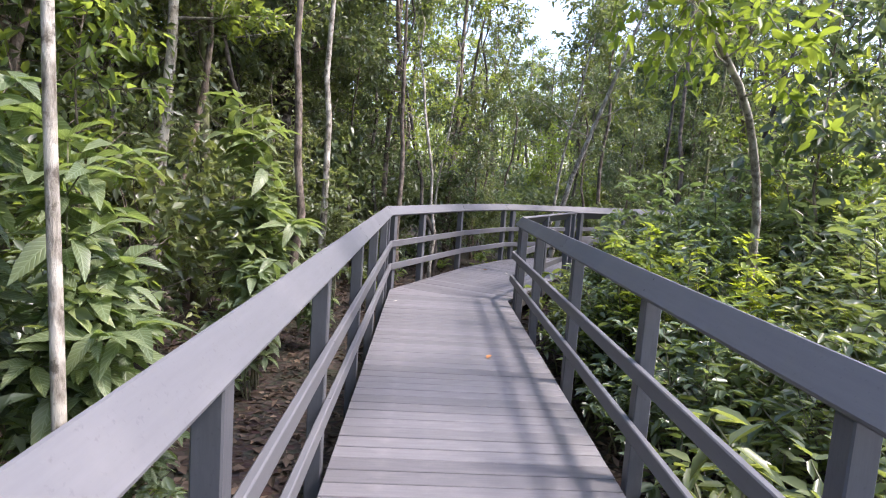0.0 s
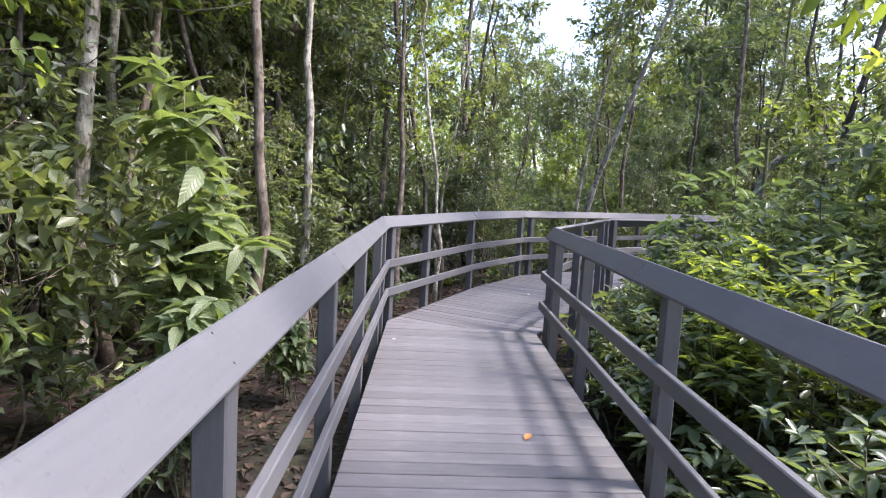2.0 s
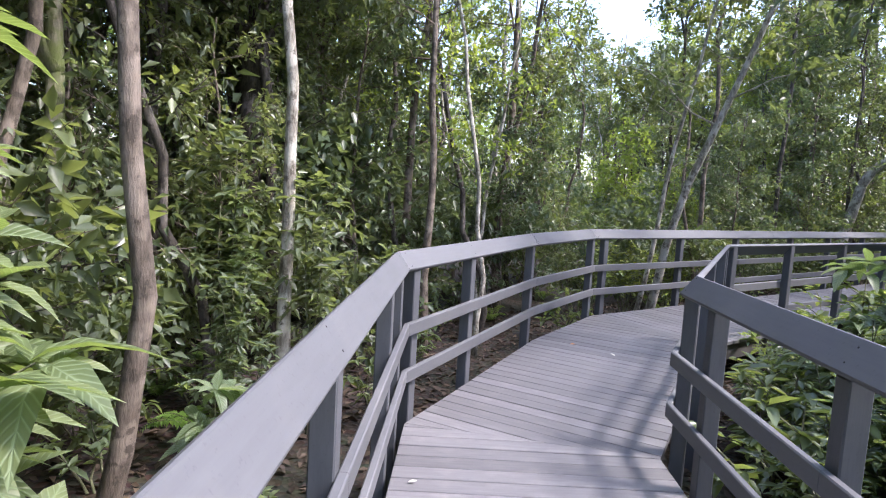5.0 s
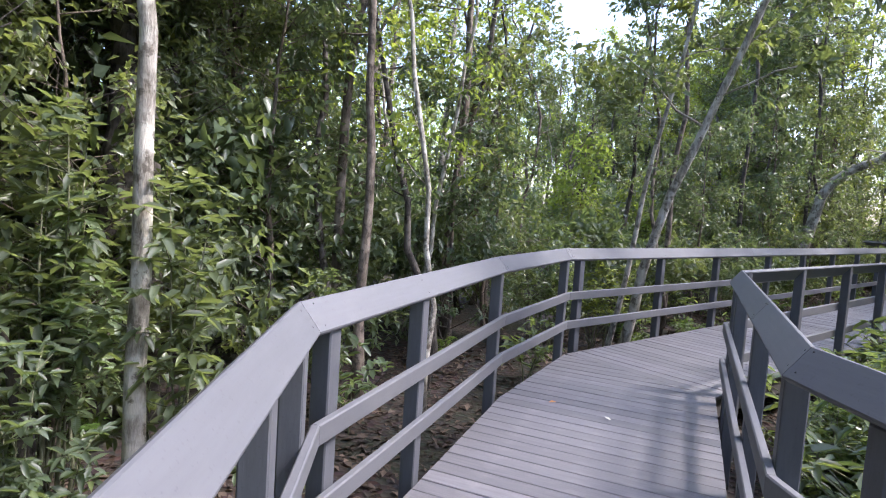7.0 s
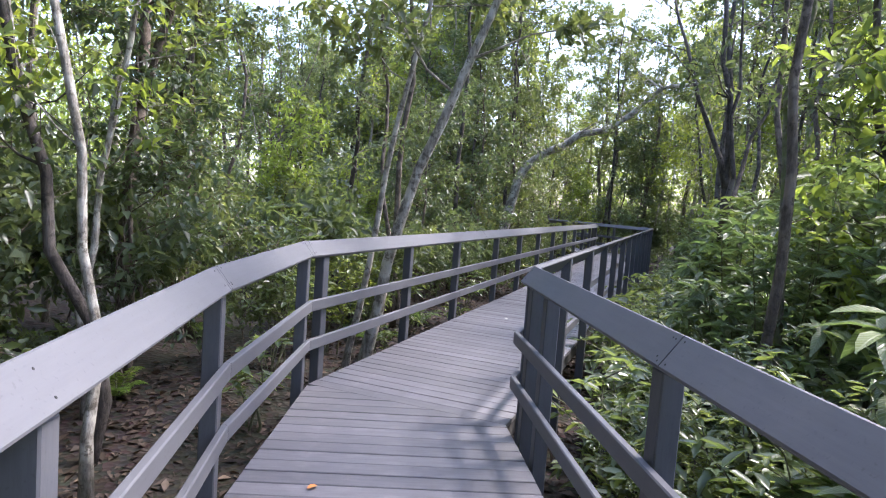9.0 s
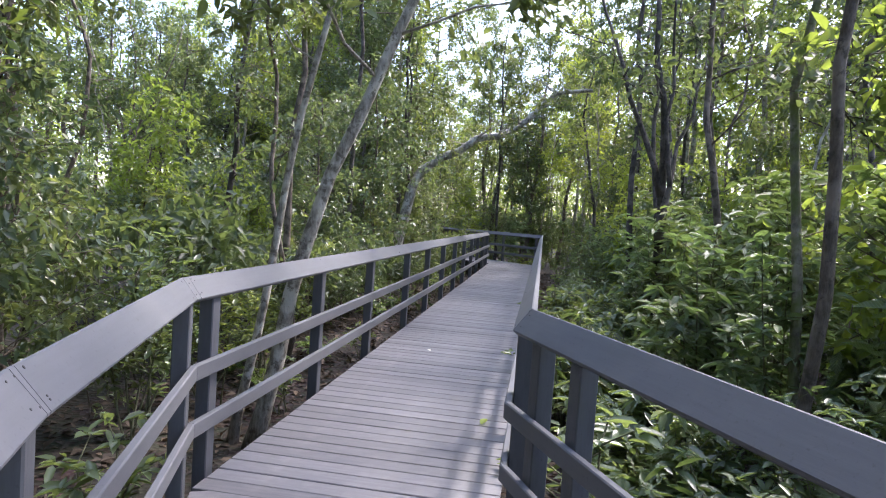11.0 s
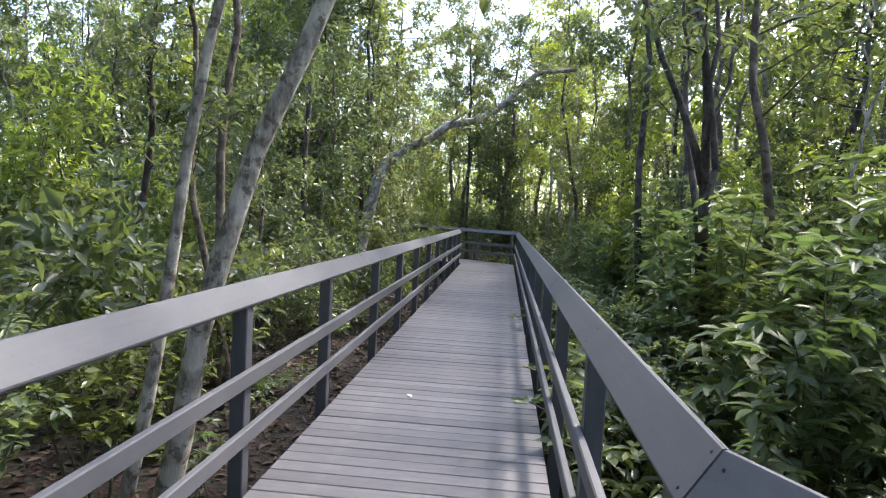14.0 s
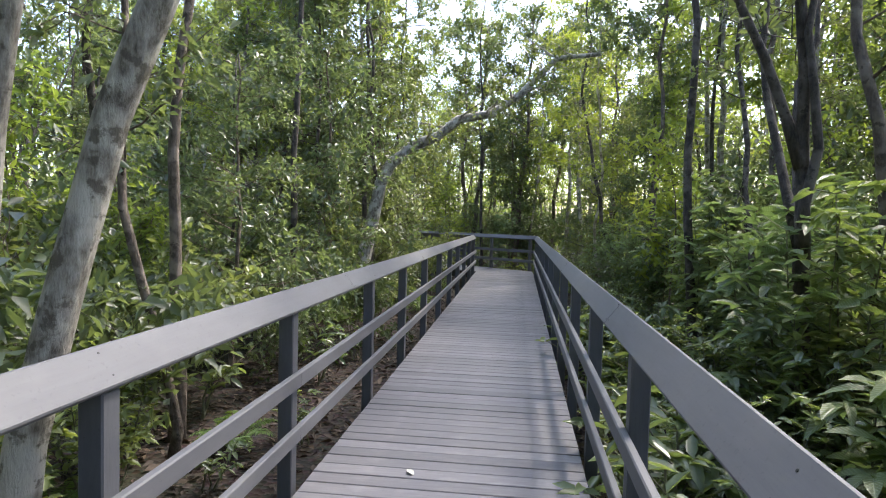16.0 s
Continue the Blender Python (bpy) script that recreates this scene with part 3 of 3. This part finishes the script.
set_at(tree("gnarled tree with an arching limb over the boardwalk", 6.0, 0.16, BARK_PALE, LEAF_TREE, first=0.35, limbs=16, reach=1.0, trunk_path=[(0, 0, -0.15), (0.1, -0.1, 2.5), (0.5, -0.5, 3.6), (1.2, -1.2, 4.2), (2.2, -2.2, 4.8), (2.8, -2.7, 5.6), (3.6, -3.4, 5.9)], wobble=0.16, per_twig=8, size=0.1), 10.3, 22.4)

# forest trees
canopy = [
    tree("tall forest tree with a loose dark green crown", 9.0, 0.10, BARK_BROWN, LEAF_TREE, lean=(0.4, -0.2), first=0.42, limbs=26, reach=2.2, twigs=8, per_twig=22, size=0.135, form=KITE),
    tree("tall forest tree with a loose dark green crown", 8.0, 0.075, BARK_DARK, LEAF_TREE, lean=(-0.5, 0.3), first=0.36, limbs=26, reach=2.0, twigs=8, per_twig=22, size=0.13, form=KITE),
    tree("tall forest tree with a light green crown", 9.5, 0.085, BARK_PALE, LEAF_LIGHT, lean=(0.2, 0.5), first=0.42, limbs=26, reach=2.0, twigs=8, per_twig=20, size=0.13, form=KITE),
    tree("multi-stemmed forest tree with thin trunks", 8.0, 0.055, BARK_BROWN, LEAF_TREE, lean=(0.6, 0.1), first=0.33, limbs=26, reach=1.8, twigs=8, per_twig=20, size=0.12, form=KITE, fork=2),
]
sunny = lambda x, y: 1.2 < x < 10.5 and -1.0 < y < 8.0  # a gap in the trees lets the sun in
deep = lambda x, y: x < -2.5 and y < 17  # the dark side of the forest
clearing = lambda x, y: 3.0 < x < 11.5 and 6.0 < y < 4.5 + x * 0.9  # open bank beside the long stretch
gap_north = lambda x, y: 0.5 < x < 8.5 and 17.5 < y < 30  # thin canopy with sky showing through
shady = lambda x, y: not sunny(x, y) and not clearing(x, y) and not gap_north(x, y)
scatter(canopy, spots(40, 4.0, 8.0, 1.9, 0.9, 1.2, keep=shady) + spots(54, 7.5, 15.0, 1.9, 0.95, 1.35, keep=shady) + spots(54, 3.6, 11.0, 1.1, 0.9, 1.25, box=(-14, -2, 0, 17), keep=deep) + spots(18, 3.8, 11.0, 1.4, 0.9, 1.3, keep=lambda x, y: 8.5 < x < 16 and y > 20))
poles = [
    tree("thin sparsely leaved trunk reaching for the light", 8.5, 0.05, BARK_BROWN, LEAF_TREE, first=0.3, limbs=14, reach=1.1, twigs=5, per_twig=12, size=0.12, form=KITE, lean=(0.9, -0.5), wobble=0.13),
    tree("thin sparsely leaved pale trunk reaching for the light", 9.0, 0.045, BARK_PALE, LEAF_LIGHT, first=0.3, limbs=14, reach=1.1, twigs=5, per_twig=12, size=0.12, form=KITE, lean=(-0.6, 1.1), wobble=0.11),
    tree("thin sparsely leaved dark trunk reaching for the light", 8.0, 0.055, BARK_DARK, LEAF_TREE, first=0.3, limbs=14, reach=1.1, twigs=5, per_twig=12, size=0.12, form=KITE, lean=(-0.5, -0.9), wobble=0.14),
]
scatter(poles, spots(70, 2.6, 13.0, 0.8, 0.85, 1.2, keep=lambda x, y: shady(x, y) and not (-4.5 < x < 0 and y < 8)) + spots(17, 2.0, 7.5, 0.55, 0.8, 1.1, box=(-7, 9, 5, 20), keep=lambda x, y: y > 11.5 + x * 0.8) + spots(9, 3.0, 8.0, 0.9, 0.7, 1.0, box=(3, 7, 13, 18)))
overhang = [
    tree("tall tree whose crown spreads over the boardwalk", 9.5, 0.065, BARK_BROWN, LEAF_TREE, first=0.58, limbs=24, reach=3.2, twigs=9, per_twig=20, size=0.13, form=KITE, rise=0.25),
    tree("tall tree whose crown spreads over the boardwalk", 10.5, 0.065, BARK_DARK, LEAF_TREE, first=0.6, limbs=24, reach=3.2, twigs=9, per_twig=20, size=0.13, form=KITE, rise=0.25),
]
scatter(overhang, [(-1.3, 13.6, 1.0), (4.6, 17.8, 1.0), (10.6, 22.8, 1.0), (7.4, 20.4, 1.0), (13.0, 25.2, 1.05), (10.0, 15.2, 1.0), (20.8, 28.5, 1.1), (13.2, 15.2, 1.1), (14.8, 18.0, 1.0), (20.8, 22.6, 1.1), (14.2, 28.4, 1.0), (16.6, 17.6, 1.0)])

bank = [
    tree("leafy small-leaved tree crowding the railing", 6.0, 0.05, BARK_DARK, LEAF_TREE, first=0.08, limbs=40, reach=1.9, twigs=6, per_twig=18, size=0.12, rise=0.6, wobble=0.05, form=KITE),
    tree("leafy small-leaved tree crowding the railing", 5.2, 0.045, BARK_BROWN, LEAF_SAPLING, first=0.06, limbs=36, reach=1.7, twigs=6, per_twig=18, size=0.12, rise=0.6, wobble=0.05, form=KITE),
]


def beside(s, off):
    """A place s metres along the long stretch, off metres to its open side (positive: away to the north-west)."""
    return LEFT[3][0] + 0.78 * s - 0.626 * off, LEFT[3][1] + 0.626 * s + 0.78 * off


scatter(bank, [(*beside(s, off), size) for s, off, size in ((7.6, 2.3, 0.85), (9.4, 3.2, 1.1), (11.0, 2.2, 1.0), (12.8, 3.0, 1.15), (14.6, 2.2, 1.0), (16.6, 2.6, 1.1), (18.8, 2.4, 1.0), (21.0, 3.4, 1.15), (24.5, 3.0, 1.1), (26.0, -1.0, 1.15), (25.0, -4.5, 1.1), (16.0, -4.6, 0.9), (20.0, -4.4, 1.0))]
        + spots(11, 3.4, 6.5, 1.2, 0.65, 0.95, box=(-6, 9.5, 2.5, 17), keep=lambda x, y: y > 12.5 + x * 0.8) + spots(8, 4.0, 7.0, 1.4, 0.7, 1.0, box=(-8, 1.5, -3, 10)))

saplings = [
    tree("slender understory sapling with small leaves", 3.6, 0.022, BARK_BROWN, LEAF_SAPLING, lean=(0.2, 0.1), first=0.10, limbs=22, reach=0.8, twigs=4, per_twig=14, size=0.13, wobble=0.03, group="saplings", category="sapling"),
    tree("slender understory sapling with dark leaves", 2.8, 0.018, BARK_DARK, LEAF_TREE, lean=(-0.15, 0.2), first=0.08, limbs=20, reach=0.75, twigs=4, per_twig=14, size=0.12, wobble=0.03, group="saplings", category="sapling"),
    tree("slender understory sapling with light leaves", 3.2, 0.02, BARK_BROWN, LEAF_LIGHT, lean=(0.1, -0.25), first=0.3, limbs=18, reach=0.8, twigs=4, per_twig=13, size=0.12, wobble=0.03, group="saplings", category="sapling"),
]
scatter(saplings, spots(85, 2.8, 7.0, 0.7, 0.7, 1.3, keep=lambda x, y: not (-6 < x < 3 and y > 8.5)) + spots(12, 2.2, 8, 0.7, 0.9, 1.4, keep=lambda x, y: 6 < x < 16 and y > 20))
thickets = [
    tree("dense leafy thicket on the forest floor", 2.4, 0.02, BARK_DARK, LEAF_TREE, first=0.02, limbs=22, reach=1.5, twigs=5, per_twig=9, size=0.2, form=KITE, fork=2, rise=0.7, group="thickets", category="bush"),
    tree("dense leafy thicket on the forest floor", 3.0, 0.02, BARK_BROWN, LEAF_SAPLING, first=0.02, limbs=24, reach=1.4, twigs=5, per_twig=9, size=0.19, form=KITE, fork=3, rise=0.9, group="thickets", category="bush"),
]
scatter(thickets, spots(160, 4.4, 14.0, 1.0, 0.6, 1.15) + spots(45, 4.6, 11.0, 0.9, 0.8, 1.3, keep=deep) + spots(26, 2.9, 6.5, 0.8, 0.4, 0.8, box=(-6, 8, 6, 21), keep=lambda x, y: y > 11.5 + x * 0.8)
        + spots(16, 3.2, 6.0, 0.8, 0.5, 0.9, box=(-7, 2, -2, 10)) + spots(22, 2.1, 4.5, 0.7, 0.4, 0.75, box=(3, 14, 16, 27), keep=lambda x, y: y > 11.5 + x * 0.8))

# shrubs along the walk
ribbed = [shrub("shrub with large ribbed bright green leaves", h, n, s, LEAF_SHRUB) for h, n, s in ((1.7, 4, 0.24), (1.35, 4, 0.21), (2.1, 4, 0.24))]
tall = [shrub("tall shrub with whorls of mid-green oval leaves", h, n, s, LEAF_SHRUB, 0.46, 5, 8, 0.55, 0.35, OVAL) for h, n, s in ((2.3, 6, 0.145), (2.7, 6, 0.15))]
glossy = [shrub("dense shrub with glossy oval leaves", h, n, s, LEAF_GLOSSY, 0.5, 5, 7, 0.6, 0.2, OVAL) for h, n, s in ((2.0, 7, 0.115), (1.55, 7, 0.11))]
big = [shrub("tall shrub with very large ribbed leaves", 2.45, 4, 0.24, LEAF_SHRUB, 0.42, 6, 6, 0.3, 0.5)]
scatter(big, [(-1.85, 5.9, 0.74), (-1.75, 2.8, 0.9), (-2.3, 2.9, 0.95), (-2.2, 1.6, 1.1)])
herbs = [shrub("low herb with soft oval leaves on the forest floor", 0.55, 3, 0.11, LEAF_GLOSSY, 0.46, 6, 2, 0.2, 0.3, OVAL, "herb", "forest floor herbs")]
low_right = lambda x, y: x > 1.2 and y < 9.5 + x * 0.79
scatter(herbs, spots(150, 1.5, 4.0, 0.35, 0.7, 1.3) + spots(110, 1.25, 2.3, 0.26, 0.9, 1.7, box=(1.2, 1, 12, 19), keep=low_right))
left_ribbed = [(-1.75, 3.1, 1.1), (-1.95, 2.0, 1.05), (-2.6, 2.9, 1.25), (-1.75, 5.6, 0.75), (-1.5, 7.3, 0.55), (-1.55, 1.2, 0.8)]
right_bank = lambda x, y: x > 2.2 and y < x * 0.79 + 9.5 and y > 6.5
scatter(ribbed, left_ribbed + spots(34, 1.55, 3.6, 0.6, 0.5, 0.85, box=(2.2, 6.5, 13, 19), keep=right_bank))
scatter(tall, spots(60, 2.5, 5.8, 0.6, 0.75, 1.1, box=(2.2, 6.5, 14, 20), keep=right_bank) + spots(14, 2.2, 6.0, 0.9, 0.7, 1.0))
scatter(glossy, spots(54, 1.6, 4.5, 0.42, 0.7, 1.1, box=(1.2, -1.0, 6.0, 8.0), keep=lambda x, y: x > 1.2) + [(1.75, 6.4, 0.7), (1.8, 7.3, 0.7), (2.2, 8.2, 0.75), (2.6, 9.0, 0.75), (3.1, 9.9, 0.75), (2.6, 7.6, 0.9), (3.3, 8.8, 0.9), (3.8, 10.1, 0.7), (2.5, 6.6, 0.9), (1.75, 15.0, 0.9), (2.6, 15.6, 0.9), (3.6, 16.4, 0.8)] + spots(36, 1.8, 6.5, 0.75, 0.6, 1.0) + spots(34, 1.5, 2.5, 0.4, 0.4, 0.65, box=(1.8, 7, 12, 19), keep=low_right))
sunlit = [shrub("dense shrub with sunlit yellow-green oval leaves", 2.0, 7, 0.12, LEAF_YELLOW, 0.5, 5, 7, 0.6, 0.2, OVAL)]
scatter(sunlit, [(2.05, 5.9, 0.95), (2.3, 6.8, 0.85), (2.6, 5.2, 0.9)])
shade = [shrub("tall shade shrub with whorls of dark oval leaves", 2.4, 5, 0.14, LEAF_TREE, 0.44, 5, 7, 0.45, 0.4, OVAL)]
scatter(shade, [(-1.95, 8.7, 0.95), (-1.75, 9.6, 0.9), (-2.6, 10.0, 1.05), (-1.2, 11.8, 0.6)])
ferns = [fern("bright green fern with arching fronds", 9, 0.95), fern("bright green fern with arching fronds", 7, 0.75)]
scatter(ferns, [(1.75, 5.6, 0.7), (1.7, 6.6, 0.7), (2.9, 9.6, 0.9), (4.2, 10.9, 1.35), (3.3, 10.3, 0.9), (5.5, 12.1, 1.0), (6.3, 12.9, 1.0), (4.6, 11.6, 0.8), (3.4, 16.0, 0.7), (4.9, 17.2, 0.7)] + spots(44, 1.8, 5.0, 0.7, 0.5, 0.9))


def far_woods():
    """The woods further off: trunks and leaves nobody could count."""
    wood, fol = Shape(), Foliage()
    n = 0
    while n < 420:
        x, y = rng.uniform(-38, 58), rng.uniform(-33, 70)
        d = distance_to_walk(x, y)
        if not 13 < d < 36:
            continue
        n += 1
        h = rng.uniform(6, 11.5)
        p = wobbly((x, y, GROUND - 0.3), (x + rng.normal(0, 0.6), y + rng.normal(0, 0.6), h), 5, 0.15)
        wood.tube(p, list(np.linspace(rng.uniform(0.06, 0.16), 0.03, 5)), 5)
        m = 480
        z = rng.uniform(0.0, 1.0, m) ** 0.8
        r = rng.uniform(0, 2.4, m)
        a = rng.uniform(0, 6.283, m)
        base = np.stack([x + np.cos(a) * r, y + np.sin(a) * r, GROUND + z * (h + 1)], 1)
        fol.add(base, rng.normal(0, 1, (m, 3)) + [0, 0, -0.2], rng.uniform(0.16, 0.38, m))
    tagged(new("far_trunks", wood.mesh("far_trunks", BARK_BROWN)), "distant tree trunks of the surrounding forest", "woods", kind="stuff")
    tagged(new("far_foliage", fol.mesh("far_foliage", LEAF_LIGHT, 0.55, KITE)), "distant sunlit yellow-green forest foliage", "woods", kind="stuff")


far_woods()


def litter():
    """Dead leaves on the soil near the walk."""
    pts = []
    while len(pts) < 42000:
        x, y = rng.uniform(-7, 22), rng.uniform(-2, 29)
        if distance_to_walk(x, y) < 3.6:
            pts.append((x, y, soil_height(x, y) + rng.uniform(0.004, 0.02)))
    n = len(pts)
    way = rng.normal(0, 1, (n, 3)) * [1, 1, 0.25]
    up = np.tile([0, 0, 1.0], (n, 1)) + rng.normal(0, 0.25, (n, 3))
    me = leaves("leaf_litter", LITTER, pts, way, up, rng.uniform(0.06, 0.15, n), 0.5, KITE, 0.2, 0.2)
    tagged(new("leaf_litter", me), "brown dead leaves lying on the forest floor", "litter", kind="stuff")


litter()


def fallen_leaf(x, y, turn, size, mat, label):
    me = leaves("fallen_leaf", mat, [(0, 0, 0.004)], [(1, 0, 0)], [(0, 0, 1)], [size], 0.55, RIBBED, 0.25, -0.12)
    ob = tagged(new("fallen_leaf", me), label, "leaf", "fallen leaves")
    ob.matrix_basis = pose(x, y, 0.003, 0, 0, turn)


LEAF_ORANGE, _nt, _b, _o = material("orange_dead_leaf")
_b.inputs["Base Color"].default_value, _b.inputs["Roughness"].default_value = (0.50, 0.20, 0.05, 1), 0.6
LEAF_PALE, _nt, _b, _o = material("pale_dry_leaf")
_b.inputs["Base Color"].default_value, _b.inputs["Roughness"].default_value = (0.62, 0.60, 0.50, 1), 0.6
for x, y, turn, size, m, label in ((0.48, 5.36, 60, 0.09, LEAF_ORANGE, "curled orange dead leaf on the deck"), (3.56, 12.53, 20, 0.11, LEAF_YELLOW, "yellow-green fallen leaf on the deck"),
                                   (4.87, 14.64, 80, 0.08, LEAF_PALE, "pale dry leaf lying on the deck"), (1.24, 10.58, 130, 0.06, LEAF_PALE, "pale dry leaf lying on the deck"),
                                   (-0.55, 7.6, 10, 0.05, LEAF_PALE, "pale dry leaf lying on the deck"), (0.9, 10.95, 200, 0.07, LEAF_ORANGE, "curled orange dead leaf on the deck")):
    fallen_leaf(x, y, turn, size, m, label)


# ---- the deck planks ----
def clipped(poly, p, n):
    """The part of a polygon on the side of the line through p to which n points."""
    out = []
    for i, a in enumerate(poly):
        b = poly[(i + 1) % len(poly)]
        da, db = (a - p).dot(n), (b - p).dot(n)
        if da >= 0:
            out.append(a)
        if da * db < 0:
            out.append(a + (b - a) * (da / (da - db)))
    return out


def plank(poly, across, thick, parent):
    c = sum(poly, Vector((0, 0))) / len(poly)
    ch = 0.004
    area = 0.0
    for i, a in enumerate(poly):
        b = poly[(i + 1) % len(poly)]
        area += a.x * b.y - b.x * a.y
    if abs(area) < 0.012:
        return
    if area < 0:
        poly = poly[::-1]
    ux, uy = across, Vector((-across.y, across.x))
    local = [Vector(((p - c).dot(ux), (p - c).dot(uy))) for p in poly]
    s = Shape()
    top = [p - Vector((math.copysign(ch, p.x), math.copysign(ch, p.y))) for p in local]
    z = random.uniform(-0.0025, 0.0015)
    k = len(local)
    verts = [(p.x, p.y, z) for p in top] + [(p.x, p.y, z - ch) for p in local] + [(p.x, p.y, -thick) for p in local]
    faces = [tuple(range(k))]
    for r in (0, k):
        faces += [(r + i, r + k + i, r + k + (i + 1) % k, r + (i + 1) % k) for i in range(k)]
    s.add(verts, faces, [(v[0] + c.x * 3.1, v[1] + v[2] + c.y * 7.7) for v in verts])
    ob = new("plank", s.mesh("plank", DECK))
    ob.parent = parent
    ob.matrix_basis = Matrix.Translation((c.x, c.y, 0)) @ Matrix.Rotation(math.atan2(ux.y, ux.x), 4, "Z")


def deck(corners, forward, width=0.142, gap=0.010):
    """Planks across one stretch of the walk, cut to its outline."""
    thing = tagged(new("deck"), "grey painted plank deck of the boardwalk", "deck", kind="structure")
    quad = [Vector(c) for c in corners]
    fwd = Vector(forward).normalized()
    across = Vector((fwd.y, -fwd.x))
    lo, hi = min(q.dot(fwd) for q in quad), max(q.dot(fwd) for q in quad)
    s = lo
    while s < hi:
        w = width * random.uniform(0.985, 1.01)
        band = clipped(clipped(quad, fwd * (s + gap / 2), fwd), fwd * (s + w - gap / 2), -fwd)
        if len(band) > 2:
            plank(band, across, 0.038, thing)
        s += w


deck([LEFT[0], RIGHT[0], RIGHT[1], LEFT[1]], (-0.06, 1))
deck([LEFT[1], RIGHT[1], RIGHT[2], LEFT[3], LEFT[2]], (0.45, 0.89))
deck([LEFT[3], RIGHT[2], RIGHT[3], LEFT[4]], (0.78, 0.626), 0.145)
deck([LEFT[4], RIGHT[3], RIGHT[4], LEFT[5]], (0, 1), 0.16)
